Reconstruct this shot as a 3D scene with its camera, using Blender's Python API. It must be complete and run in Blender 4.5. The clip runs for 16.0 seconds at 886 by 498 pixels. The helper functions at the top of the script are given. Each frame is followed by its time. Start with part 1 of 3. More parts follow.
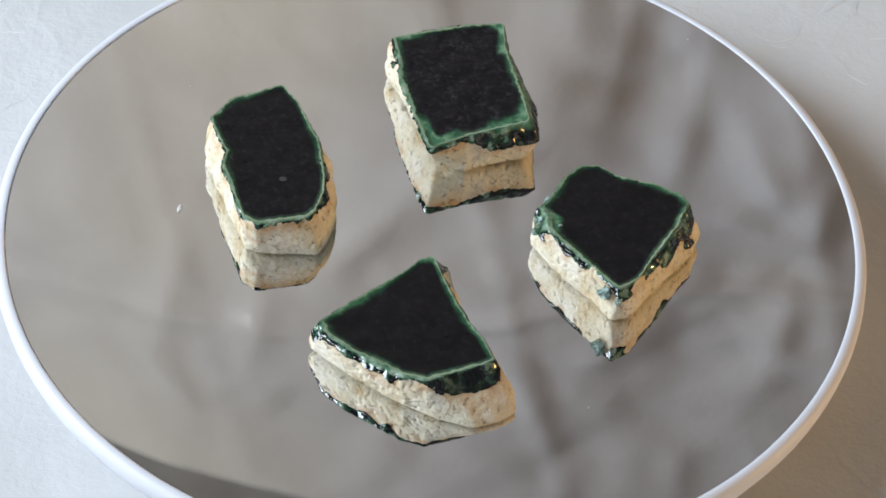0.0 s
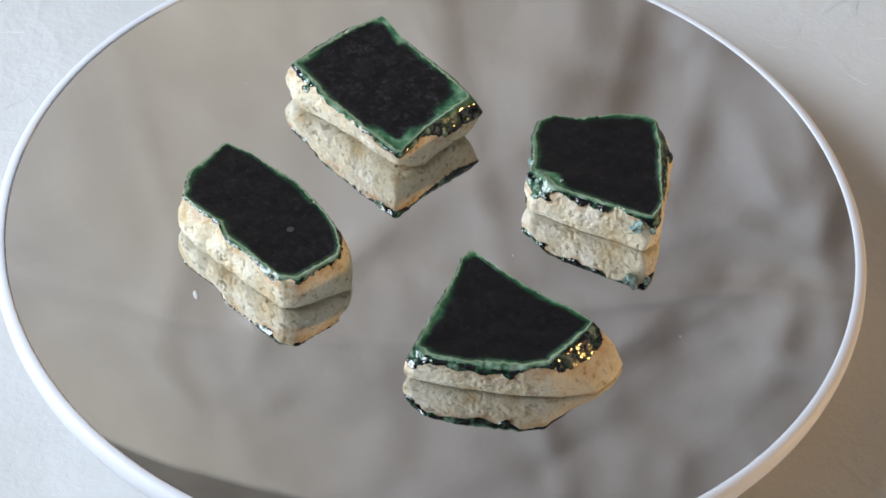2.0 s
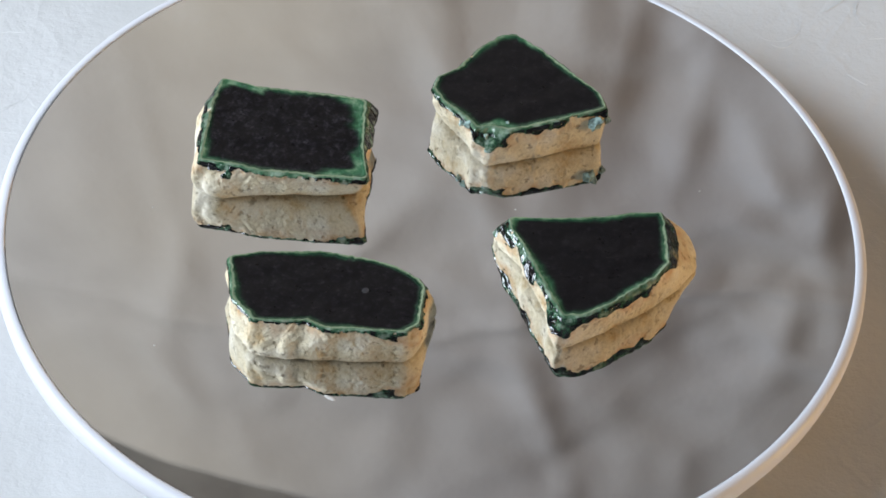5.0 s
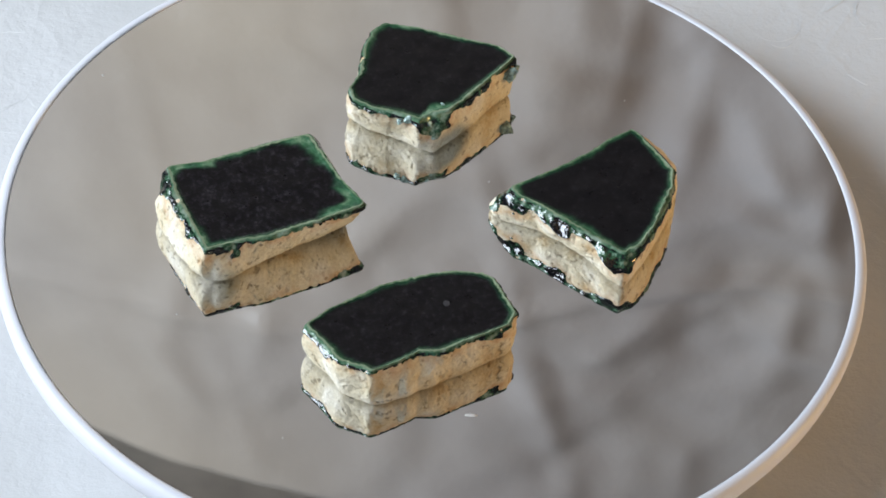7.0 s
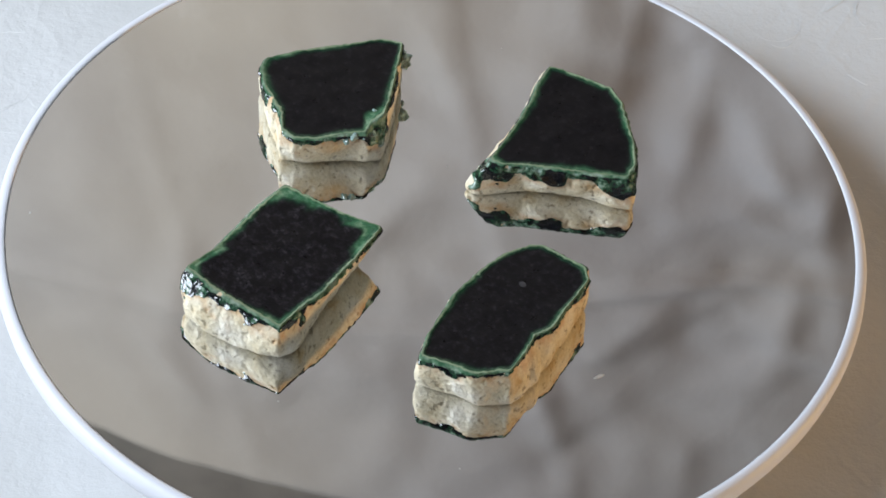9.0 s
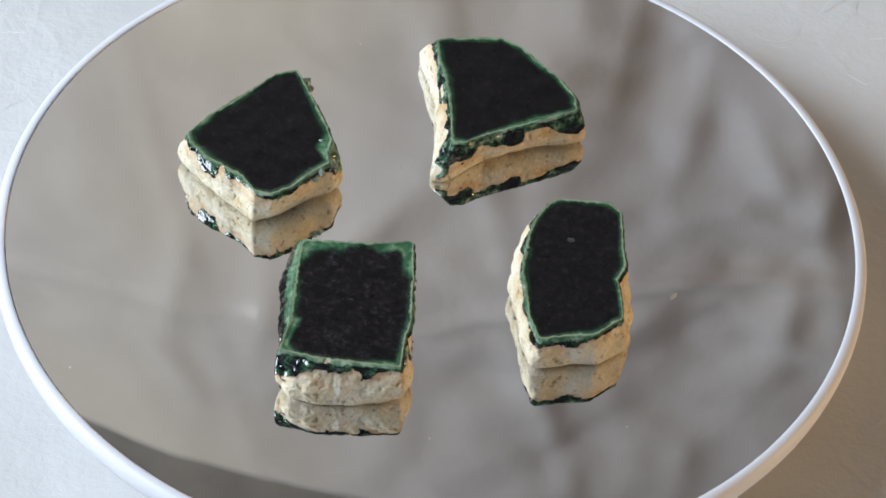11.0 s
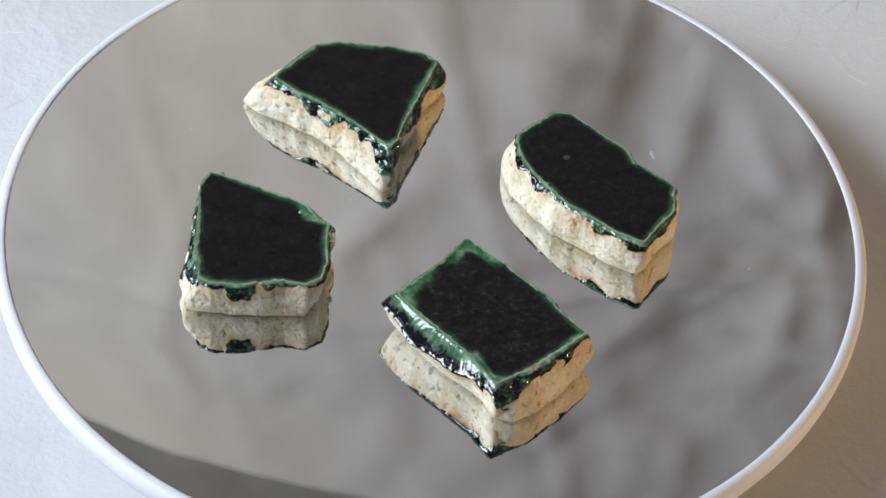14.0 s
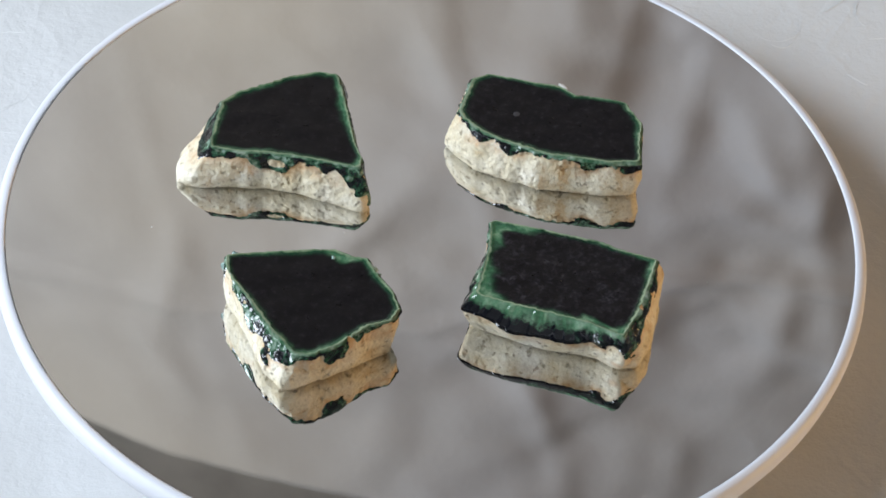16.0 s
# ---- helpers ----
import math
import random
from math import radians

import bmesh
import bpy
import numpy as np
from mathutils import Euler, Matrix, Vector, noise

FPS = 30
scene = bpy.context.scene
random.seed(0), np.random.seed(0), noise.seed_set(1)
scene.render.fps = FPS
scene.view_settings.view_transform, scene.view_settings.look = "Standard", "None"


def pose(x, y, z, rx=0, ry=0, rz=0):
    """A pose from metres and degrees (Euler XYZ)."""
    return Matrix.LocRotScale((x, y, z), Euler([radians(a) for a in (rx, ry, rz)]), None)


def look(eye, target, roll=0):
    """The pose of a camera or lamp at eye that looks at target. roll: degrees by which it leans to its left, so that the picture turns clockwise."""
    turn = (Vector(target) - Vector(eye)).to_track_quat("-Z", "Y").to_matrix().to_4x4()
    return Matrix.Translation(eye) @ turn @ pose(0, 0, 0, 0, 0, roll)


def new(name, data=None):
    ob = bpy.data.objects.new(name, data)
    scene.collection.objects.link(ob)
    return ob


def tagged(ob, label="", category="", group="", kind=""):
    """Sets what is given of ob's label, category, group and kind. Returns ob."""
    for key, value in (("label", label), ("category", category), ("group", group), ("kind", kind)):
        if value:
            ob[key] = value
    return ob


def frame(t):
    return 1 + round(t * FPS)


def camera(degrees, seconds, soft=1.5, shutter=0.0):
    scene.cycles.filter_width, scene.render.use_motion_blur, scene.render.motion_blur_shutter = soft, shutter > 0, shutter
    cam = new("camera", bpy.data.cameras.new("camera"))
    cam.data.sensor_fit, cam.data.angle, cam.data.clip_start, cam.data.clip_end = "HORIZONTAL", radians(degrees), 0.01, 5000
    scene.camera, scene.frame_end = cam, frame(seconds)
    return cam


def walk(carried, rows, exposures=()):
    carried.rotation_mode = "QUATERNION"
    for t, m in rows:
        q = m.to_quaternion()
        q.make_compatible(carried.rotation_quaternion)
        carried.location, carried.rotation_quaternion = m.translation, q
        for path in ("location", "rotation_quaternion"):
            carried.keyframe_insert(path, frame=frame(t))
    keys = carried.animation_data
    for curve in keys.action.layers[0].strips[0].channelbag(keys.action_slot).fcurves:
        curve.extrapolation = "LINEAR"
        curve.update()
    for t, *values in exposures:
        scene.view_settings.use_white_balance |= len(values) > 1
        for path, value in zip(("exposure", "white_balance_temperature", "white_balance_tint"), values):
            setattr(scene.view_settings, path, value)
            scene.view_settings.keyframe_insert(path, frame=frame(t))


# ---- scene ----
# Sizes in metres; the turntable's axis is the z axis and the mirror lies at z = 0.
cam = camera(15.33, 16.0, soft=1.7)
EYE, AIM = (0.00344, -0.53426, 0.53665), (0.00344, -0.00626, 0.0)
cam.data.dof.use_dof = True
cam.data.dof.focus_distance = 0.745
cam.data.dof.aperture_fstop = 90
walk(cam, [(0.0, look(EYE, AIM, 3.82)), (16.0, look(EYE, AIM, 3.82))])

TABLE_Z = -0.021          # the paper under the turntable
MIRROR_R = 0.0975

# ---- light ----
scene.view_settings.exposure = 0.0
world = bpy.data.worlds.new("room_air")
world.use_nodes = True
scene.world = world
world.node_tree.nodes["Background"].inputs[0].default_value = (0.80, 0.86, 1.0, 1)
world.node_tree.nodes["Background"].inputs[1].default_value = 0.05


def area_lamp(name, eye, target, w, h, watts, colour):
    d = bpy.data.lights.new(name, "AREA")
    d.shape, d.size, d.size_y, d.energy, d.color = "RECTANGLE", w, h, watts, colour
    ob = new(name, d)
    ob.matrix_world = look(eye, target)
    return ob


# daylight in the opening of the window, and a warm lamp across the room
area_lamp("window_daylight", (-1.13, -0.10, 0.76), (0.0, 0.0, 0.05), 0.80, 0.84, 30.4, (0.79, 0.885, 1.0))
area_lamp("warm_lamp", (0.87, -0.06, 0.132), (0, 0, 0.0), 0.05, 0.05, 3.0, (1.0, 0.59, 0.20))


# ---- materials ----
def material(name):
    m = bpy.data.materials.new(name)
    m.use_nodes = True
    return m, m.node_tree.nodes, m.node_tree.links, m.node_tree.nodes["Principled BSDF"]


def noise_tex(n, l, scale, detail=4.0, rough=0.6, vec=None):
    t = n.new("ShaderNodeTexNoise")
    t.inputs["Scale"].default_value, t.inputs["Detail"].default_value, t.inputs["Roughness"].default_value = scale, detail, rough
    if vec is not None:
        l.new(vec, t.inputs["Vector"])
    return t.outputs["Fac"]


def coords(n):
    return n.new("ShaderNodeTexCoord").outputs["Object"]


def ramp(n, l, fac, stops, ease=False):
    r = n.new("ShaderNodeValToRGB")
    while len(r.color_ramp.elements) < len(stops):
        r.color_ramp.elements.new(0.5)
    for e, (p, c) in zip(r.color_ramp.elements, stops):
        e.position, e.color = p, (*c, 1)
    if ease:
        r.color_ramp.interpolation = "EASE"
    l.new(fac, r.inputs[0])
    return r.outputs[0]


def mix(n, l, fac, a, b, kind="MIX"):
    m = n.new("ShaderNodeMix")
    m.data_type, m.blend_type = "RGBA", kind
    for socket, v in ((m.inputs[0], fac), (m.inputs[6], a), (m.inputs[7], b)):
        if isinstance(v, (int, float)):
            socket.default_value = v
        elif isinstance(v, tuple):
            socket.default_value = (*v, 1)
        else:
            l.new(v, socket)
    return m.outputs[2]


def maths(n, l, op, a, b=0.0, clamp=False):
    m = n.new("ShaderNodeMath")
    m.operation, m.use_clamp = op, clamp
    for socket, v in zip(m.inputs, (a, b)):
        if isinstance(v, (int, float)):
            socket.default_value = v
        else:
            l.new(v, socket)
    return m.outputs[0]


def relief(n, l, bsdf, height, strength, distance):
    b = n.new("ShaderNodeBump")
    b.inputs["Strength"].default_value, b.inputs["Distance"].default_value = strength, distance
    l.new(height, b.inputs["Height"])
    l.new(b.outputs[0], bsdf.inputs["Normal"])


def clay_material():
    m, n, l, b = material("fired_clay")
    c = coords(n)
    big = noise_tex(n, l, 130, 3, 0.6, c)
    sand = noise_tex(n, l, 1500, 3, 0.6, c)
    grit = noise_tex(n, l, 620, 2, 0.5, c)
    lump = noise_tex(n, l, 520, 3, 0.6, c)
    col = ramp(n, l, big, [(0.30, (0.62, 0.46, 0.26)), (0.42, (0.75, 0.66, 0.47)), (0.55, (0.81, 0.74, 0.575)), (0.72, (0.86, 0.81, 0.69))])
    col = mix(n, l, 0.35, col, ramp(n, l, sand, [(0.30, (0.55, 0.50, 0.45)), (0.60, (1, 1, 1))]), "MULTIPLY")
    # small open pores
    dots = ramp(n, l, grit, [(0.29, (0.24, 0.20, 0.16)), (0.36, (0.75, 0.72, 0.68)), (0.42, (1, 1, 1))])
    col = mix(n, l, 0.62, col, dots, "MULTIPLY")
    # scorched, redder clay just under the glaze
    at = n.new("ShaderNodeAttribute")
    at.attribute_name = "burn"
    patch = ramp(n, l, noise_tex(n, l, 210, 3, 0.6, c), [(0.40, (0.06, 0.06, 0.06)), (0.58, (1, 1, 1))])
    burn = maths(n, l, "MULTIPLY", maths(n, l, "MULTIPLY", at.outputs["Fac"], patch), 0.62, True)
    col = mix(n, l, burn, col, (0.52, 0.25, 0.08))
    l.new(col, b.inputs["Base Color"])
    b.inputs["Roughness"].default_value = 0.9
    b.inputs["Specular IOR Level"].default_value = 0.2
    height = maths(n, l, "ADD", maths(n, l, "ADD", maths(n, l, "MULTIPLY", lump, 1.3), maths(n, l, "MULTIPLY", sand, 0.25)), maths(n, l, "MULTIPLY", dots, 0.45))
    relief(n, l, b, height, 0.7, 0.0006)
    return m


def attribute(n, name):
    at = n.new("ShaderNodeAttribute")
    at.attribute_name = name
    return at.outputs["Fac"]


def glaze_material():
    m, n, l, b = material("black_green_glaze")
    c = coords(n)
    # inward: millimetres from the ridge, less than nought down the side; band: how broad the green is; mint: how far down it stays pale
    inward, band, mint, run, mottle = (attribute(n, q) for q in ("inward", "band", "mint", "run", "mottle"))
    tiny = noise_tex(n, l, 650, 4, 0.72, c)
    wob = noise_tex(n, l, 420, 4, 0.65, c)
    wide = noise_tex(n, l, 120, 2, 0.5, c)
    worn = noise_tex(n, l, 75, 3, 0.6, c)
    d = maths(n, l, "ADD", inward, maths(n, l, "MULTIPLY", maths(n, l, "SUBTRACT", wob, 0.5), 1.3))
    d = maths(n, l, "ADD", d, maths(n, l, "MULTIPLY", maths(n, l, "SUBTRACT", worn, 0.5), 1.6))
    # thin and green at the edge, thick and black in the pool
    f = maths(n, l, "MULTIPLY", maths(n, l, "ADD", maths(n, l, "SUBTRACT", d, band), 2.0), 0.2, True)
    leaf = ramp(n, l, noise_tex(n, l, 260, 4, 0.65, c), [(0.36, (0.020, 0.072, 0.034)), (0.52, (0.055, 0.160, 0.078)), (0.66, (0.19, 0.30, 0.18))])
    green = mix(n, l, ramp(n, l, f, [(0.30, (0, 0, 0)), (0.44, (0.78, 0.78, 0.78)), (0.62, (1, 1, 1))]), leaf, ramp(n, l, f, [(0.40, (0.012, 0.052, 0.024)), (0.53, (0.0045, 0.015, 0.009)), (0.70, (0.0038, 0.0032, 0.0042))]))
    # the worn, paler line of the ridge
    line = maths(n, l, "MULTIPLY", maths(n, l, "ABSOLUTE", maths(n, l, "ADD", maths(n, l, "MULTIPLY", inward, 0.6), maths(n, l, "MULTIPLY", maths(n, l, "SUBTRACT", wob, 0.45), 0.7))), 1.0, True)
    crest = maths(n, l, "MULTIPLY", ramp(n, l, line, [(0.06, (1, 1, 1)), (0.34, (0, 0, 0))]), ramp(n, l, worn, [(0.34, (0.35, 0.35, 0.35)), (0.52, (1, 1, 1))]))
    top = mix(n, l, crest, green, (0.30, 0.37, 0.23))
    # down the side: black runs, bottle green, and milky mint where the glaze has crazed
    side = ramp(n, l, noise_tex(n, l, 300, 4, 0.65, c), [(0.46, (0.004, 0.005, 0.008)), (0.51, (0.010, 0.036, 0.020)), (0.56, (0.035, 0.10, 0.055)), (0.61, (0.16, 0.24, 0.17)), (0.70, (0.34, 0.44, 0.39))])
    pale = ramp(n, l, noise_tex(n, l, 350, 3, 0.6, c), [(0.36, (0.04, 0.12, 0.06)), (0.50, (0.15, 0.26, 0.16)), (0.64, (0.34, 0.43, 0.33))])
    pale = mix(n, l, maths(n, l, "MULTIPLY", run, 0.75), pale, leaf)
    depth = maths(n, l, "ADD", maths(n, l, "DIVIDE", maths(n, l, "MULTIPLY", inward, -0.25), mint), maths(n, l, "MULTIPLY", maths(n, l, "SUBTRACT", wob, 0.5), 0.45))
    side = mix(n, l, run, side, (0.004, 0.005, 0.008))
    side = mix(n, l, ramp(n, l, depth, [(0.24, (0, 0, 0)), (0.34, (1, 1, 1))]), pale, side)
    over = ramp(n, l, maths(n, l, "ADD", maths(n, l, "MULTIPLY", inward, 0.5), maths(n, l, "MULTIPLY", wob, 0.5), True), [(0.05, (0, 0, 0)), (0.22, (1, 1, 1))])
    col = mix(n, l, over, side, top)
    pool = ramp(n, l, maths(n, l, "MULTIPLY", inward, 0.5, True), [(0.10, (0, 0, 0)), (0.50, (1, 1, 1))])
    specks = maths(n, l, "MULTIPLY", pool, maths(n, l, "ADD", maths(n, l, "MULTIPLY", mottle, 0.75), 0.25))
    col = mix(n, l, specks, col, mix(n, l, 1.0, col, ramp(n, l, tiny, [(0.46, (0, 0, 0)), (0.58, (0.009, 0.008, 0.010)), (0.72, (0.045, 0.042, 0.047))]), "ADD"))
    l.new(col, b.inputs["Base Color"])
    satin = ramp(n, l, wob, [(0.3, (0.26, 0.26, 0.26)), (0.7, (0.46, 0.46, 0.46))])
    l.new(mix(n, l, pool, (0.06, 0.06, 0.06), satin), b.inputs["Roughness"])
    b.inputs["IOR"].default_value = 1.6
    l.new(ramp(n, l, pool, [(0.0, (0.5, 0.5, 0.5)), (0.8, (0.19, 0.19, 0.19))]), b.inputs["Specular IOR Level"])
    chips = n.new("ShaderNodeTexVoronoi")
    chips.inputs["Scale"].default_value = 330
    l.new(c, chips.inputs["Vector"])
    lumps = maths(n, l, "ADD", maths(n, l, "MULTIPLY", noise_tex(n, l, 200, 3, 0.5, c), 1.7), maths(n, l, "ADD", maths(n, l, "MULTIPLY", wide, 1.6), maths(n, l, "MULTIPLY", chips.outputs["Distance"], 0.8)))
    calm = ramp(n, l, maths(n, l, "ADD", maths(n, l, "MULTIPLY", inward, 0.25), 0.5, True), [(0.28, (1, 1, 1)), (0.44, (0.30, 0.30, 0.30)), (0.54, (0.12, 0.12, 0.12)), (0.80, (0.03, 0.03, 0.03))])
    calm = maths(n, l, "MULTIPLY", calm, maths(n, l, "SUBTRACT", 1.0, maths(n, l, "MULTIPLY", run, 0.90)))
    rise = maths(n, l, "ADD", maths(n, l, "MULTIPLY", lumps, calm), maths(n, l, "MULTIPLY", maths(n, l, "MULTIPLY", tiny, specks), 0.10))
    relief(n, l, b, rise, 0.55, 0.0014)
    return m


def plastic_material():
    m, n, l, b = material("white_plastic")
    b.inputs["Base Color"].default_value = (0.74, 0.75, 0.80, 1)
    r = ramp(n, l, noise_tex(n, l, 60, 4, 0.6, coords(n)), [(0.3, (0.40, 0.40, 0.40)), (0.7, (0.52, 0.52, 0.52))])
    l.new(r, b.inputs["Roughness"])
    return m


def mirror_material():
    m, n, l, b = material("mirror_glass")
    b.inputs["Base Color"].default_value = (0.83, 0.83, 0.83, 1)
    b.inputs["Metallic"].default_value = 1.0
    dust = ramp(n, l, noise_tex(n, l, 70, 5, 0.6, coords(n)), [(0.4, (0.006, 0.006, 0.006)), (0.8, (0.02, 0.02, 0.02))])
    l.new(dust, b.inputs["Roughness"])
    return m


def paper_material():
    m, n, l, b = material("fibre_paper")
    c = coords(n)
    cloud = noise_tex(n, l, 9, 5, 0.6, c)
    grain = noise_tex(n, l, 400, 3, 0.7, c)
    col = ramp(n, l, cloud, [(0.35, (0.63, 0.63, 0.622)), (0.65, (0.75, 0.75, 0.745))])
    l.new(col, b.inputs["Base Color"])
    b.inputs["Roughness"].default_value = 0.6
    vein = noise_tex(n, l, 16, 2, 0.5, c)
    crease = ramp(n, l, vein, [(0.485, (0, 0, 0)), (0.50, (1, 1, 1)), (0.515, (0, 0, 0))])
    height = maths(n, l, "ADD", maths(n, l, "ADD", grain, maths(n, l, "MULTIPLY", cloud, 8.0)), maths(n, l, "MULTIPLY", crease, 0.25))
    relief(n, l, b, height, 0.38, 0.0008)
    return m


def plain(name, colour, rough, scale=30.0, spread=0.12, metal=0.0):
    m, n, l, b = material(name)
    v = noise_tex(n, l, scale, 5, 0.6, coords(n))
    lo, hi = tuple(x * (1 - spread) for x in colour), tuple(min(1, x * (1 + spread)) for x in colour)
    l.new(ramp(n, l, v, [(0.3, lo), (0.7, hi)]), b.inputs["Base Color"])
    b.inputs["Roughness"].default_value, b.inputs["Metallic"].default_value = rough, metal
    return m


CLAY = clay_material()
GLAZE = glaze_material()
PLASTIC, MIRROR, PAPER = plastic_material(), mirror_material(), paper_material()


def sheet_material():
    m, n, l, b = material("crumpled_wrapping_sheet")
    c = coords(n)
    wash = noise_tex(n, l, 2.6, 2, 0.5, c)
    col = ramp(n, l, wash, [(0.36, (0.425, 0.399, 0.380)), (0.62, (0.50, 0.452, 0.387))])
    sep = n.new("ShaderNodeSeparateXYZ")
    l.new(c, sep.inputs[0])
    # warm lamp light on the left and bluish daylight on the right, painted as tint
    light_tint = ramp(n, l, maths(n, l, "ADD", maths(n, l, "MULTIPLY", sep.outputs[0], 2.0), 0.5, True), [(0.20, (1.05, 1.0, 0.93)), (0.80, (0.98, 1.0, 1.08))])
    col = mix(n, l, 1.0, col, light_tint, "MULTIPLY")
    col = mix(n, l, 0.35, col, ramp(n, l, noise_tex(n, l, 25, 4, 0.6, c), [(0.3, (0.85, 0.85, 0.85)), (0.7, (1, 1, 1))]), "MULTIPLY")
    l.new(col, b.inputs["Base Color"])
    b.inputs["Roughness"].default_value = 0.30
    relief(n, l, b, noise_tex(n, l, 90, 4, 0.6, c), 0.25, 0.002)
    return m


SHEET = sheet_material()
FIBRE_LIGHT = plain("pale_plant_fibre", (0.86, 0.86, 0.84), 0.5)
FIBRE_DARK = plain("grey_plant_fibre", (0.75, 0.745, 0.73), 0.6)
WALL = plain("wall_paint", (0.36, 0.35, 0.34), 0.85, 3.0, 0.05)
DUST = plain("pale_dust", (0.62, 0.60, 0.57), 0.9, 900.0, 0.15)
BEAD = plain("minty_glass", (0.29, 0.40, 0.37), 0.08, 700.0, 0.8)
SPOT = plain("dull_glaze_spot", (0.045, 0.043, 0.047), 0.5, 900.0, 0.3)
# paler than the other walls, added to bounce fill light onto the shards
PALE_BOUNCE = plain("pale_bounce_wall", (0.62, 0.61, 0.59), 0.85, 3.0, 0.05)
PANEL = plain("brown_panel", (0.46, 0.41, 0.35), 0.6, 10.0, 0.25)
BOARD = plain("dark_wood", (0.11, 0.075, 0.05), 0.55, 14.0, 0.35)


# ---- small builders ----
def part(name, bm, mat, parent=None, label=""):
    me = bpy.data.meshes.new(name)
    bm.to_mesh(me)
    bm.free()
    for p in me.polygons:
        p.use_smooth = True
    me.materials.append(mat)
    ob = new(name, me)
    if parent:
        ob.parent = parent
    return tagged(ob, label)


def lathe(profile, steps=192, caps=False):
    """A body of revolution about z from (radius, height) pairs."""
    bm = bmesh.new()
    rings = [[bm.verts.new((r * math.cos(2 * math.pi * k / steps), r * math.sin(2 * math.pi * k / steps), z)) for k in range(steps)] for r, z in profile]
    for a, b in zip(rings, rings[1:]):
        for k in range(steps):
            bm.faces.new((a[k], a[(k + 1) % steps], b[(k + 1) % steps], b[k]))
    if caps:
        bm.faces.new(rings[0][::-1]), bm.faces.new(rings[-1])
    bmesh.ops.recalc_face_normals(bm, faces=bm.faces)
    return bm


def box(x0, y0, z0, x1, y1, z1):
    bm = bmesh.new()
    bmesh.ops.create_cube(bm, size=1.0, matrix=Matrix.Translation(((x0 + x1) / 2, (y0 + y1) / 2, (z0 + z1) / 2)) @ Matrix.Diagonal((x1 - x0, y1 - y0, z1 - z0, 1)))
    return bm


# ---- the room ----
def room():
    t = 0.1
    x0, x1, y0, y1, z0, z1 = -1.17, 1.6, -1.6, 1.12, -0.76, 1.7
    def setting(name, bm, mat, label, cat):
        ob = part(name, bm, mat)
        for p in ob.data.polygons:
            p.use_smooth = False
        return tagged(ob, label, cat, "", "structure")
    setting("floor", box(x0 - t, y0 - t, z0 - t, x1 + t, y1 + t, z0), BOARD, "dark brown wooden floor under the table", "floor")
    setting("ceiling", box(x0 - t, y0 - t, z1, x1 + t, y1 + t, z1 + t), WALL, "plain off-white painted ceiling of the room", "ceiling")
    setting("wall_north", box(x0, y1, z0, x1, y1 + t, z1), PANEL, "brown panelled wall behind the hung sheet", "wall")
    # out of view; its pale colour serves as a reflector for the front faces
    setting("wall_south", box(x0, y0 - t, z0, x1, y0, z1), PALE_BOUNCE, "plain unseen off-white painted wall", "wall")
    setting("wall_east", box(x1, y0 - t, z0, x1 + t, y1 + t, z1), WALL, "plain unseen off-white painted wall", "wall")
    # the west wall has the window's opening
    a, b, lo, hi = -0.52, 0.32, 0.32, 1.20
    bm = bmesh.new()
    for q in ((y0 - t, z0, y1 + t, lo), (y0 - t, hi, y1 + t, z1), (y0 - t, lo, a, hi), (b, lo, y1 + t, hi)):
        bmesh.ops.create_cube(bm, size=1.0, matrix=Matrix.Translation((x0 - t / 2, (q[0] + q[2]) / 2, (q[1] + q[3]) / 2)) @ Matrix.Diagonal((t, q[2] - q[0], q[3] - q[1], 1)))
    setting("wall_west", bm, WALL, "plain unseen off-white painted wall with a window opening", "wall")


room()


def fbm(x, y, z, octaves=4):
    s, a = 0.0, 1.0
    for _ in range(octaves):
        s += a * noise.noise((x, y, z))
        x, y, z, a = x * 2.03, y * 2.03, z * 2.03, a * 0.5
    return s


def table():
    t = new("table")
    tagged(t, "low work table covered by the pale paper", "table")
    t.location = (0, 0, TABLE_Z - 0.004)
    bm = box(-0.55, -0.42, -0.03, 0.55, 0.52, 0)
    bmesh.ops.bevel(bm, geom=bm.edges[:], offset=0.004, segments=2, affect="EDGES")
    part("tabletop", bm, BOARD, t)
    for x in (-0.5, 0.5):
        for y in (-0.37, 0.47):
            part("leg", box(x - 0.025, y - 0.025, -0.72, x + 0.025, y + 0.025, -0.03), BOARD, t)


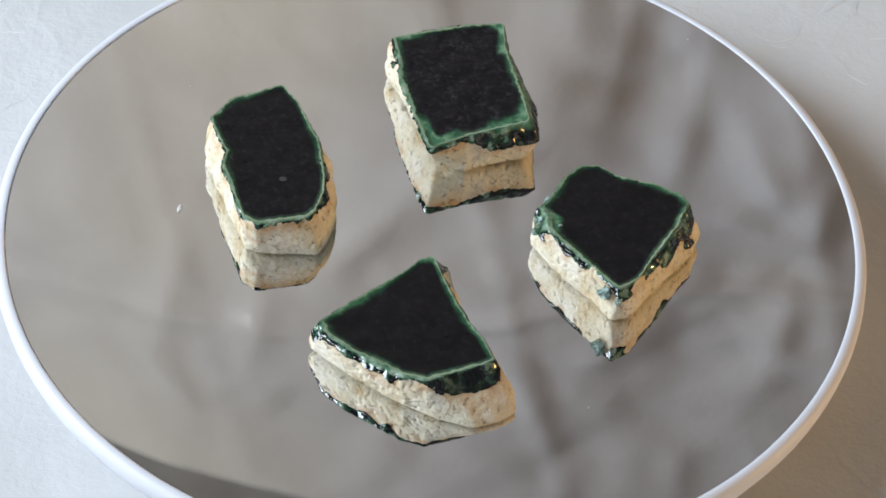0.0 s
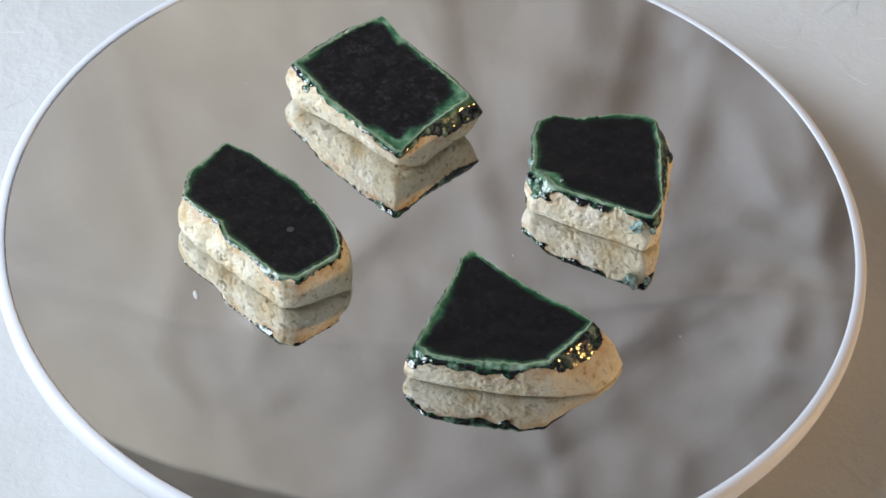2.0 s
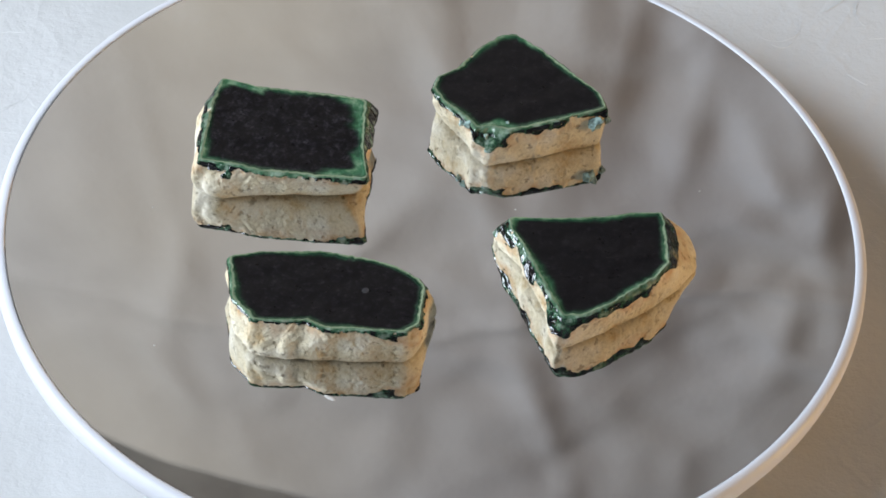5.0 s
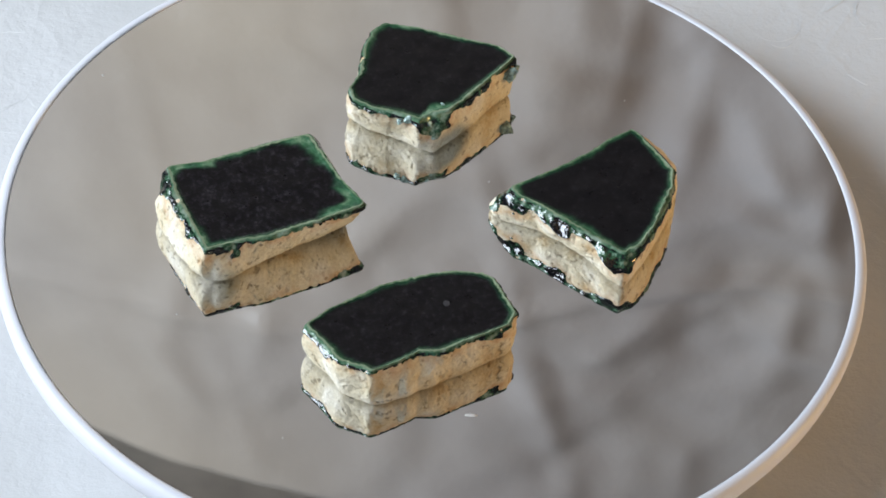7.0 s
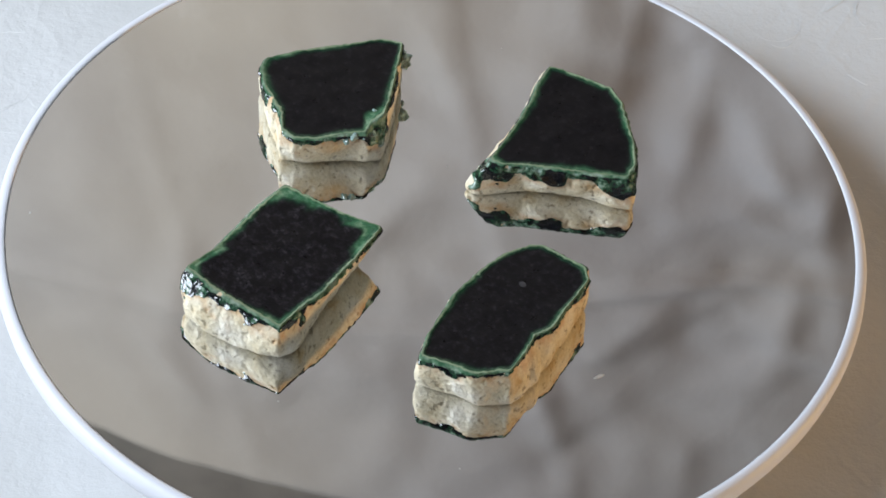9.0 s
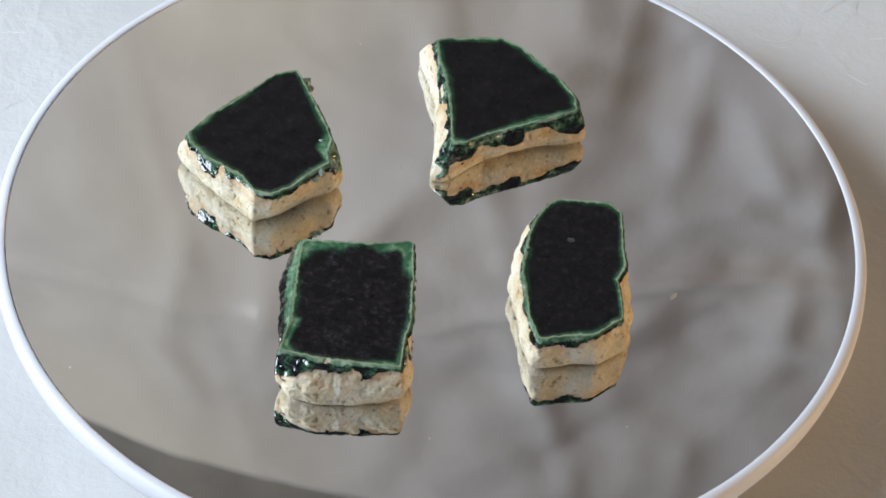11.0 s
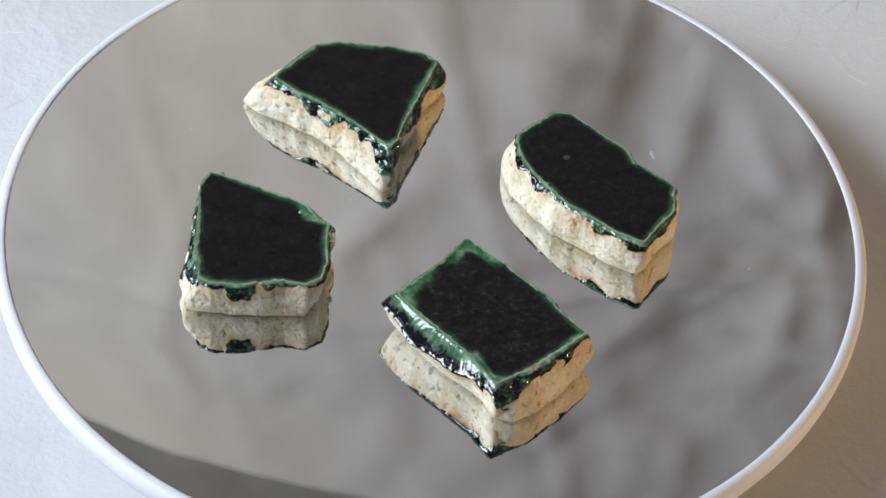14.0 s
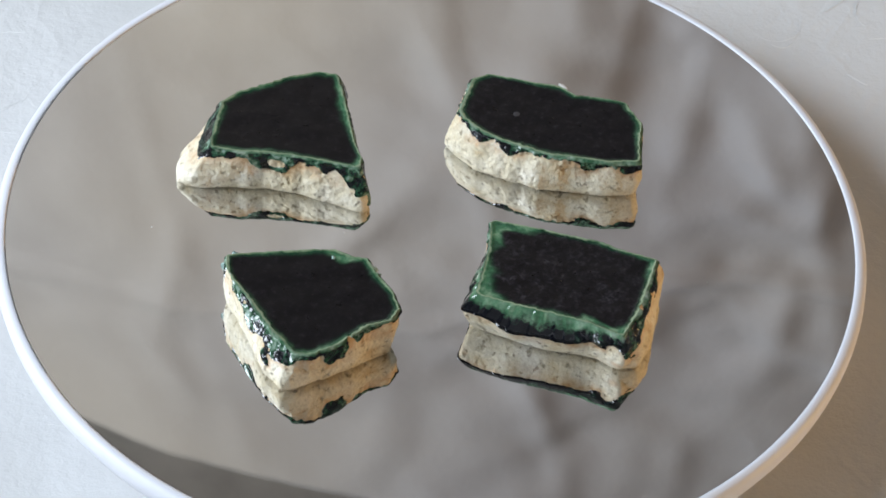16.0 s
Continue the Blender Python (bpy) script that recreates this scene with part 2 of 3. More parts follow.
def paper():
    """A sheet of handmade paper, gently cockled, with fibres lying in it."""
    bm = bmesh.new()
    nx, ny = 150, 130
    g = []
    for j in range(ny + 1):
        row = []
        for i in range(nx + 1):
            x, y = -0.54 + 1.08 * i / nx, -0.41 + 0.92 * j / ny
            z = 0.0018 + 0.0011 * fbm(x * 9, y * 9, 2.1, 4)
            row.append(bm.verts.new((x, y, max(z, 0.0003))))
        g.append(row)
    for j in range(ny):
        for i in range(nx):
            bm.faces.new((g[j][i], g[j][i + 1], g[j + 1][i + 1], g[j + 1][i]))
    ob = part("paper_sheet", bm, PAPER)
    ob.location = (0, 0, TABLE_Z - 0.004)
    tagged(ob, "white handmade fibre paper spread over the table", "paper")
    mod = ob.modifiers.new("thick", "SOLIDIFY")
    mod.thickness, mod.offset = 0.0003, -1

    def ground(x, y):
        return max(0.0018 + 0.0011 * fbm(x * 9, y * 9, 2.1, 4), 0.0003)

    def strand(bm, x, y, heading, length, curl, width):
        n = max(6, int(length / 0.0015))
        left, right = [], []
        for k in range(n + 1):
            w = width * (0.25 + 0.75 * math.sin(math.pi * (k + 0.5) / (n + 1))) / 2
            nx_, ny_ = -math.sin(heading), math.cos(heading)
            z = ground(x, y)
            left.append((x + nx_ * w, y + ny_ * w, z - 0.0001))
            right.append((x - nx_ * w, y - ny_ * w, z - 0.0001))
            top = (x, y, z + width * 0.45)
            left[-1] = (left[-1], top)
            x, y = x + math.cos(heading) * length / n, y + math.sin(heading) * length / n
            heading += curl / n + random.uniform(-0.12, 0.12)
        rows = [(bm.verts.new(a), bm.verts.new(t), bm.verts.new(b)) for (a, t), b in zip(left, right)]
        for p, q in zip(rows, rows[1:]):
            bm.faces.new((p[0], p[1], q[1], q[0]))
            bm.faces.new((p[1], p[2], q[2], q[1]))

    random.seed(11)
    for name, mat, count in (("pale_fibre_layer", FIBRE_LIGHT, 260), ("grey_fibre_layer", FIBRE_DARK, 60)):
        bm = bmesh.new()
        for _ in range(count):
            a, r = random.uniform(0, 2 * math.pi), random.uniform(0.095, 0.26)
            strand(bm, r * math.cos(a), r * math.sin(a), random.uniform(0, 6.28), random.uniform(0.005, 0.018), random.uniform(-3.0, 3.0), random.uniform(0.00012, 0.0003))
        if name == "grey_fibre_layer":
            for x, y, h, n, c in ((0.122, 0.010, 0.2, 0.035, 0.3), (-0.14, 0.075, 0.3, 0.05, 0.5), (-0.135, 0.045, 0.5, 0.03, -0.6), (0.105, -0.05, -0.3, 0.03, 0.3)):
                strand(bm, x, y, h, n, c, 0.00025)
        else:
            for x, y, h, n, c in ((0.098, 0.112, 0.7, 0.010, 0.5), (0.103, 0.088, -0.7, 0.006, 0.2), (0.125, -0.012, 1.4, 0.012, -1.8), (0.130, -0.012, 1.8, 0.012, -1.2), (0.118, -0.062, -0.3, 0.018, 0.6)):
                strand(bm, x, y, h, n, c, 0.0004)
        f = part(name, bm, mat, ob, "thin plant fibres pressed into the paper")
        tagged(f, kind="stuff")
    return ob


def turntable():
    t = new("turntable")
    tagged(t, "round white plastic display turntable with mirror top", "turntable")
    t.location = (0.0006, 0.0007, 0)
    base = part("base", lathe([(0.0, TABLE_Z), (0.0780, TABLE_Z), (0.0796, TABLE_Z + 0.0012), (0.0800, -0.0140), (0.0788, -0.0118), (0.0, -0.0118)], 160), PLASTIC, t, "fixed round white base")
    platter = part("platter", lathe([(0.0, -0.0112), (0.0880, -0.0112), (0.0935, -0.0104), (0.0968, -0.0088), (0.0989, -0.0066), (0.1000, -0.0044), (0.1004, -0.0026), (0.1003, -0.0012), (0.0999, -0.0003), (0.0993, 0.0001),
                                     (0.0986, 0.0003), (0.0979, 0.0003), (0.09765, 0.0001), (0.09755, -0.0004), (0.09755, -0.0030), (0.0, -0.0032)], 256), PLASTIC, t, "turning white rim with rounded lip")
    mirror = part("mirror", lathe([(0.0, -0.0028), (MIRROR_R - 0.0006, -0.0028), (MIRROR_R, -0.0022), (MIRROR_R, 0.0), (0.0, 0.0)], 256), MIRROR, platter, "round mirror disc")
    for p in mirror.data.polygons:
        p.use_smooth = False
    # a dried smear and a few grains of dust on the glass
    for x, y, r, stretch in ((-58.3, 0.4, 1.5, 0.35), (59.3, 70.7, 0.3, 1.0), (37.0, -52.6, 0.25, 0.8), (13.2, -15.5, 0.2, 1.0), (-21.0, 61.0, 0.2, 1.0), (-60.0, 42.0, 0.2, 1.0)):
        bm = bmesh.new()
        bmesh.ops.create_icosphere(bm, subdivisions=2, radius=r / 1000, matrix=Matrix.Translation((x / 1000, y / 1000, 0)) @ Matrix.Rotation(x, 4, "Z") @ Matrix.Diagonal((1, stretch, 0.10, 1)))
        part("dust_speck", bm, DUST, platter, "tiny pale dust speck")
    return t, platter


SHEET_TOP = (0.942, 0.16)
# ridges crumpled into the sheet: from x, z to x, z
RIDGES = [(-0.055, 0.732, -0.018, 0.677), (0.133, 0.563, 0.125, 0.631), (0.153, 0.686, 0.202, 0.716), (0.202, 0.716, 0.204, 0.652), (-0.140, 0.749, -0.149, 0.808),
          (-0.091, 0.762, -0.100, 0.817), (-0.015, 0.558, 0.006, 0.614), (0.094, 0.798, 0.127, 0.758), (0.194, 0.752, 0.189, 0.816), (-0.160, 0.823, -0.135, 0.858),
          (0.090, 0.541, 0.084, 0.611), (0.043, 0.794, 0.066, 0.857), (0.158, 0.624, 0.186, 0.683)]


def ridge_height(x, z):
    h = 0.0
    for x0, z0, x1, z1 in RIDGES:
        dx, dz = x1 - x0, z1 - z0
        q = ((x - x0) * dx + (z - z0) * dz) / (dx * dx + dz * dz)
        if -0.5 < q < 1.5:
            d = abs((x - x0) * dz - (z - z0) * dx) / math.hypot(dx, dz)
            h += max(0.0, 1 - d / 0.02) ** 1.4 * max(0.0, 1 - abs(q - 0.5)) ** 0.8
    return h


# broad facets pressed into the sheet: middle x, z, half width, half height, slope sideways, slope upwards
FACETS = [(0.080, 0.570, 0.035, 0.06, 0.34, 0.0), (0.170, 0.615, 0.045, 0.055, -0.22, 0.02), (-0.060, 0.650, 0.060, 0.10, -0.05, 0.0), (0.155, 0.690, 0.030, 0.035, 0.08, 0.05), (0.215, 0.690, 0.035, 0.05, -0.08, 0.0), (0.195, 0.790, 0.045, 0.035, -0.07, -0.05),
          (0.120, 0.800, 0.035, 0.05, 0.06, 0.0), (0.125, 0.870, 0.050, 0.035, -0.06, 0.03), (-0.012, 0.615, 0.022, 0.06, -0.10, 0.0), (0.020, 0.650, 0.020, 0.06, 0.07, 0.0), (0.015, 0.860, 0.025, 0.07, 0.06, 0.0),
          (-0.035, 0.880, 0.030, 0.05, -0.05, 0.0), (-0.110, 0.800, 0.050, 0.025, 0.0, 0.08), (-0.130, 0.690, 0.060, 0.040, 0.05, 0.0)]


def creased(x, z):
    h = 0.0
    for x0, z0, rx, rz, sx, sz in FACETS:
        u, v = (x - x0) / rx, (z - z0) / rz
        q = u * u + v * v
        if q < 9:
            h += (sx * (x - x0) + sz * (z - z0)) * math.exp(-q)
    return h


def backdrop():
    """The crumpled sheet hung behind the table, seen in the mirror."""
    bm = bmesh.new()
    nx, nz = 250, 360
    g = []
    for j in range(nz + 1):
        row = []
        for i in range(nx + 1):
            u, v = i / nx, j / nz
            x = -0.62 + 1.24 * u
            top = SHEET_TOP[0] + SHEET_TOP[1] * x
            z = -0.76 + (top + 0.76) * v
            wx, wz = x + 0.05 * fbm(x * 7, z * 7, 0.3, 2), z + 0.05 * fbm(x * 7, z * 7, 7.3, 2)
            rough = 0.36 + 0.55 * min(1.0, max(0.0, (x + 0.12) / 0.22))
            y = 0.70 + (0.35 if x > 0 else 0.7) * x * x + 0.012 * fbm(x * 3.2, z * 3.0, 5.0, 2) + 0.0095 * rough * fbm(x * 10 + 4, z * 10, 2.0, 3)
            for scale, depth, key in ((6.0, 0.006, 0.7), (13.0, 0.0062, 3.1)):
                d = noise.voronoi((wx * scale + wz * 1.5, wz * scale - wx * 1.5, key))[0]
                y += depth * rough * min(d[1] - d[0], 0.5)
            y -= 0.0045 * ridge_height(x, z)
            y += creased(x, z)
            # the old fold lines of the sheet
            for at, depth in ((0.785, 0.0050), (0.40, 0.0050)):
                y -= depth * rough * max(0.0, 1 - abs(z - at - (1.8 * x * x - 0.55 * x if x > 0 else -0.05 * x)) / 0.011)
            for at, lean in ((0.205, 0.24), (-0.150, 0.24), (0.03, 0.24)):
                y -= 0.0022 * rough * max(0.0, 1 - abs(x - at - lean * (z - 0.7)) / 0.012)
            row.append(bm.verts.new((x, y, z)))
        g.append(row)
    for j in range(nz):
        for i in range(nx):
            bm.faces.new((g[j][i], g[j + 1][i], g[j + 1][i + 1], g[j][i + 1]))
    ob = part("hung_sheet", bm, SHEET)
    mod = ob.modifiers.new("thick", "SOLIDIFY")
    mod.thickness = 0.0006
    return tagged(ob, "crumpled greyish beige wrapping sheet hung behind the table", "sheet")


table()
paper()
TURNTABLE, PLATTER = turntable()
backdrop()


# ---- the four shards ----
def polar(points, centre, steps, soft):
    """Radius by angle of a small outline in millimetres round a centre, with its corners worn by a soft width in degrees."""
    pts = [(x - centre[0], y - centre[1]) for x, y in points]
    r = np.zeros(steps)
    for k in range(steps):
        a = 2 * math.pi * k / steps
        c, s = math.cos(a), math.sin(a)
        best = 0.0
        for (x0, y0), (x1, y1) in zip(pts, pts[1:] + pts[:1]):
            dx, dy = x1 - x0, y1 - y0
            det = c * dy - s * dx
            if abs(det) > 1e-9:
                t, q = (x0 * dy - y0 * dx) / det, (x0 * s - y0 * c) / det
                if t > 0 and -1e-6 <= q <= 1 + 1e-6:
                    best = max(best, t)
        r[k] = best
    w = max(1, int(soft / 360 * steps))
    kern = np.hanning(2 * w + 1)
    kern /= kern.sum()
    return np.convolve(np.concatenate([r[-w:], r, r[:w]]), kern, "valid")


def around(steps, base, bumps):
    """A value by angle: a base and smooth bumps (middle and half width in degrees, height)."""
    a = np.arange(steps) * 360.0 / steps
    v = np.full(steps, float(base))
    for mid, half, h in bumps:
        d = np.abs((a - mid + 180) % 360 - 180)
        v += h * np.clip(1.6 * (1 - d / half), 0, 1)
    k = np.hanning(21)
    k /= k.sum()
    return np.convolve(np.concatenate([v[-10:], v, v[:10]]), k, "valid")


def shard(label, centre, ridge, foot, height, tilt, skirt, drop, drape, band, mint, belly, mottle, seed):
    """A broken glazed tile. ridge, foot: outlines in mm round the turntable's axis, at the top's edge and at the mirror; height in mm at the centre and
    tilt its slope in x and y. By angle: skirt, how far the edge slopes outwards, and drop, how far down; drape, how far the glaze hangs below the ridge;
    band, how wide in mm the green edge is inside the ridge, mint, how wide the pale green below it, and belly, how far the side swells. mottle: how speckled the pool is."""
    N, SIDE, EDGE, CAP = 420, 36, 10, 32
    c = centre
    rt, rb = polar(ridge, c, N, 3.2), polar(foot, c, N, 4.0)
    sk, dp, dr, bd, mt, bl = (around(N, *q) for q in (skirt, drop, drape, band, mint, belly))
    thing = new("tile_shard")
    tagged(thing, label, "tile shard", "shards on the mirror")
    home = Vector((c[0] / 1000, c[1] / 1000, 0))
    column = [("side", j / SIDE) for j in range(SIDE + 1)] + [("edge", j / EDGE) for j in range(1, EDGE + 1)] + [("cap", j / CAP) for j in range(1, CAP + 1)]
    M = len(column)

    def build(glaze):
        verts, inward, green, minty, burn, run, keep = [], [], [], [], [], [], []
        for k in range(N):
            a = 2 * math.pi * k / N
            ca, sa = math.cos(a), math.sin(a)
            chip = 0.30 * noise.noise((rt[k] * ca * 0.9 + seed, rt[k] * sa * 0.9, 3.0)) + 0.10 * noise.noise((rt[k] * ca * 1.7, rt[k] * sa * 1.7 + seed, 1.0))
            edge_r = rt[k] + chip
            even = min(1.0, max(0.0, (sk[k] - 2.1) / 0.9))
            hz = height + tilt[0] * rt[k] * ca + tilt[1] * rt[k] * sa
            for where, s in column:
                if where == "side":
                    z = (hz - dp[k]) * s
                    r = rb[k] + (rt[k] + chip * s ** 6 + sk[k] - rb[k]) * s ** (1.15 - 0.5 * min(1.0, max(0.0, (rt[k] + sk[k] - rb[k]) / 3.0))) + bl[k] * math.sin(math.pi * s ** 0.8) * (1 + 0.5 * noise.noise((rt[k] * ca * 0.3, rt[k] * sa * 0.3 + seed, 8.0)))
                    if s < 0.16:
                        r -= 0.8 * (1 - s / 0.16) ** 2
                    out = dp[k] * 1.15 + (hz - dp[k]) * (1 - s)
                elif where == "edge":
                    q = s ** 0.85
                    z = hz - dp[k] * (1 - math.sin(q * math.pi / 2) ** 1.1 * 0.75 - 0.25 * q)
                    r = edge_r + sk[k] * (1 - q)
                    out = dp[k] * 1.15 * (1 - s)
                else:
                    r = edge_r * (1 - s) ** 1.35 if s < 1 else 0.0
                    out = -(edge_r - r)
                    # the pool of glaze lies a little below its raised ridge
                    z = height + tilt[0] * r * ca + tilt[1] * r * sa - 0.22 * min(1.0, -out / 0.9)
                x, y = c[0] + r * ca, c[1] + r * sa
                coarse = noise.noise((x * 0.20 + seed, y * 0.20, z * 0.20))
                mid = noise.noise((x * 0.55, y * 0.55 + seed, z * 0.55))
                fine = noise.noise((x * 1.15 + seed, y * 1.15, z * 1.15))
                pit = max(0.0, noise.noise((x * 0.85, y * 0.85, z * 0.85 + seed)) - 0.30) * 1.5
                if where == "side":
                    fade = min(1.0, s / 0.06) * (1.0 - 0.6 * max(0.0, (s - 0.8) / 0.2))
                    grain = 0.13 * fine - 0.60 * pit
                    d = (0.42 * coarse + 0.17 * mid + grain * (0.25 if glaze else 1.0)) * fade * (1 - 0.8 * even)
                    x, y, z = x + d * ca, y + d * sa, z + 0.15 * mid * fade
                elif where == "edge":
                    d = (0.30 * mid + (0.10 if glaze else 0.26) * fine) * (1 - s) * (1 - 0.95 * even)
                    x, y, z = x + d * ca, y + d * sa, z + (0.06 if glaze else 0.20) * fine * (1 - 0.5 * s) * (1 - 0.95 * even)
                else:
                    z += 0.16 * coarse * min(1, -out / 2) + 0.05 * mid * max(0.2, 1 + out / 2.0)
                hang = dr[k] * (1.0 + 1.8 * (1 - 0.88 * even) * fbm(x * 0.20, y * 0.20, seed + z * 0.25, 2)) + (1 - 0.88 * even) * 0.55 * noise.noise((x * 0.9, y * 0.9, z * 1.1 + seed)) + 0.35 * (1 - 0.88 * even) * noise.noise((x * 2.3, y * 2.3, z * 2.3)) + dp[k] * 1.12 - 0.2
                cover = hang - out
                lift = 0.22 if where == "cap" else max(-0.5, min(0.27, cover * 1.2))
                if glaze:
                    up = {"side": 0.0, "edge": 0.9 * s, "cap": 1.0}[where]
                    x, y, z = x + lift * (1 - 0.8 * up) * ca, y + lift * (1 - 0.8 * up) * sa, z + lift * up
                verts.append((x / 1000 - home.x, y / 1000 - home.y, max(z, 0.0) / 1000 + 0.00005))
                keep.append(where == "cap" or cover > -1.2)
                inward.append(-out)
                green.append(bd[k] * (1.0 + 0.6 * noise.noise((x * 0.22, y * 0.22, seed))))
                minty.append(mt[k])
                run.append(even)
                burn.append(max(0.0, 1.0 - max(0.0, -cover) / 3.4) if where != "cap" else 0.0)
        faces = []
        for k in range(N):
            k2 = (k + 1) % N
            for j in range(M - 1):
                q = (k * M + j, k2 * M + j, k2 * M + j + 1, k * M + j + 1)
                if not glaze or any(keep[i] for i in q):
                    faces.append(q)
        if not glaze:
            faces.append(tuple(k * M for k in range(N))[::-1])
        name = "glaze" if glaze else "clay_body"
        me = bpy.data.meshes.new(name)
        me.from_pydata(verts, [], faces)
        for nm, vals in (("inward", inward), ("band", green), ("mint", minty), ("burn", burn), ("run", run), ("mottle", [mottle] * len(verts))):
            at = me.attributes.new(nm, "FLOAT", "POINT")
            at.data.foreach_set("value", vals)
        bm = bmesh.new()
        bm.from_mesh(me)
        bmesh.ops.delete(bm, geom=[v for v in bm.verts if not v.link_faces], context="VERTS")
        bmesh.ops.remove_doubles(bm, verts=bm.verts, dist=0.00001)
        bmesh.ops.recalc_face_normals(bm, faces=bm.faces)
        bm.to_mesh(me)
        bm.free()
        for p in me.polygons:
            p.use_smooth = True
        me.materials.append(GLAZE if glaze else CLAY)
        ob = new(name, me)
        ob.parent = thing
        tagged(ob, "glossy black glaze with green edges" if glaze else "pale porous clay body")

    build(False), build(True)
    return thing, home


SHARDS = [
    shard("squarish black-glazed tile shard with broad green edges", (7, 38.5),
          [(20, 32), (17.5, 41), (15, 50), (14.2, 58.5), (6, 57.5), (-3, 55), (-11.5, 52.5), (-9.5, 45), (-9, 39), (-7, 33), (-4.5, 25), (-1, 15.5), (6, 19.5), (12, 22), (21.5, 25.5)],
          [(18.6, 34), (17.6, 41), (15.2, 46.5), (13, 51.5), (13.8, 57.5), (10.6, 61), (4.4, 60.8), (-2, 58.6), (-7.6, 55.5), (-11.4, 51.2), (-11.2, 47), (-7.6, 41.5), (-5.4, 38.5), (-3.8, 35), (-1.8, 31), (0, 27), (3, 22), (4.4, 19.4), (7.7, 19), (12.2, 22), (17.4, 24.2), (20.2, 25), (20, 28)],
          11.6, (0.05, 0.02), (0.7, [(14, 72, 2.4), (-22, 30, 1.5), (-58, 30, 1.5), (110, 35, 0.8)]), (0.9, [(14, 72, 4.4), (-62, 32, 2.8)]),
          (0.2, [(14, 60, 0.3), (-62, 30, 1.0), (74, 16, 3.0), (102, 20, 1.8), (128, 14, 1.2), (152, 14, 2.0), (250, 16, 1.2)]),
          (0.1, [(248, 24, 3.6), (305, 30, 3.0), (64, 14, 2.6), (140, 18, 1.0), (20, 40, 0.3)]), (0.5, [(14, 70, 2.6), (-55, 25, 1.2), (200, 30, 0.3)]), (0.5, [(150, 25, 1.6), (80, 25, 1.2), (14, 60, -0.7)]), 1.0, 1.3),
    shard("long black-glazed tile shard with thin green edges", (-38, 9.5),
          [(-25, 5), (-26, 10), (-27, 15), (-30, 21.5), (-33, 28), (-37, 33.5), (-41, 31), (-48, 27.5), (-52, 20.5), (-50, 15), (-47.5, 10), (-48, 5), (-46, 1), (-44, -5), (-42, -10.5), (-38.5, -12.5),
           (-33, -11), (-28, -9.5), (-26, -7), (-24.5, -1)],
          [(-24, 9), (-25, 14), (-28, 20.5), (-32, 28), (-36, 33), (-43, 29), (-49, 27), (-53, 20.5), (-51, 13), (-49, 8), (-46.5, 0), (-44, -5), (-41.5, -11), (-38, -12), (-33, -12), (-25, -11.5),
           (-23, -7), (-22, -1)],
          10.9, (0.0, 0.0), (0.5, [(285, 40, 0.5)]), (0.8, []), (0.3, [(95, 22, 1.8), (60, 12, 1.5), (345, 14, 1.1), (258, 20, 1.6), (320, 14, 0.8), (200, 20, 0.3)]),
          (0.3, [(110, 16, 0.7)]), (0.45, [(80, 60, 0.4)]), (0.6, [(170, 40, 1.3), (5, 40, 1.3), (320, 25, 1.0), (80, 20, 1.0)]), 0.35, 4.7),
    shard("five-sided black-glazed tile shard with chipped minty corner", (42, -4.5),
          [(58.5, 2), (57, 5), (51, 8), (46, 9.3), (42, 10.3), (38, 13.5), (34, 13), (30.5, 9), (28, 3), (25.5, -1), (27.2, -4), (27.5, -8.5), (32, -14), (38, -21), (43, -26.5), (47, -23.5), (52, -13), (55.5, -6)],
          [(61, 0.5), (57, 4), (50, 8), (41, 12.5), (38, 14), (34, 9), (30, 3), (26, -2), (24.5, -4.5), (28.5, -10.5), (33, -16), (38.5, -21.5), (42, -26), (46, -25), (53, -14), (57, -8)],
          11.2, (0.02, -0.03), (0.6, [(335, 50, 0.9), (180, 16, 1.6)]), (0.8, [(335, 45, 1.0), (180, 18, 1.8)]), (0.8, [(340, 38, 2.0), (10, 16, 2.0), (52, 32, 1.4), (275, 14, 2.0), (185, 25, 1.0), (215, 12, 1.2)]),
          (0.35, [(185, 18, 1.4), (60, 20, 0.3)]), (0.5, [(180, 20, 0.9), (350, 30, 0.3)]), (0.5, [(5, 30, 1.4), (180, 25, 1.0)]), 0.15, 8.1),
    shard("wedge-shaped black-glazed tile shard with dark glaze runs", (-2, -43),
          [(13.5, -44), (10, -39), (7, -33), (4, -26), (1.5, -19), (-1.5, -20), (-4.5, -24), (-11, -30), (-17, -35.5), (-22, -40.5), (-20, -44.5), (-14.5, -49), (-8, -52.5), (-3, -55.5), (2, -56.5),
           (11, -52.5), (16, -50)],
          [(15, -44), (11, -37), (8.5, -31), (6.5, -22), (5, -14), (1.5, -15), (-3.5, -24), (-8, -30), (-13.5, -34.5), (-19, -37), (-24, -40.5), (-18.5, -45), (-10, -51), (-3, -55.5), (5, -59), (13, -61),
           (17.5, -59), (22, -55.5), (19.5, -50)],
          10.5, (0.03, -0.02), (0.6, [(315, 32, 2.1), (190, 30, 0.4)]), (0.9, [(315, 32, 2.5)]), (0.9, [(315, 28, 0.5), (172, 20, 2.2), (120, 25, 1.6), (80, 14, 3.6), (25, 20, 1.8), (235, 30, 1.1), (205, 12, 1.4)]),
          (0.5, [(135, 40, 0.5), (80, 16, 0.8)]), (0.55, [(240, 30, 0.5)]), (0.5, [(20, 30, 0.4), (60, 25, 1.3), (125, 40, 0.7), (173, 18, 1.5), (345, 28, 1.0)]), 0.1, 12.9),
]


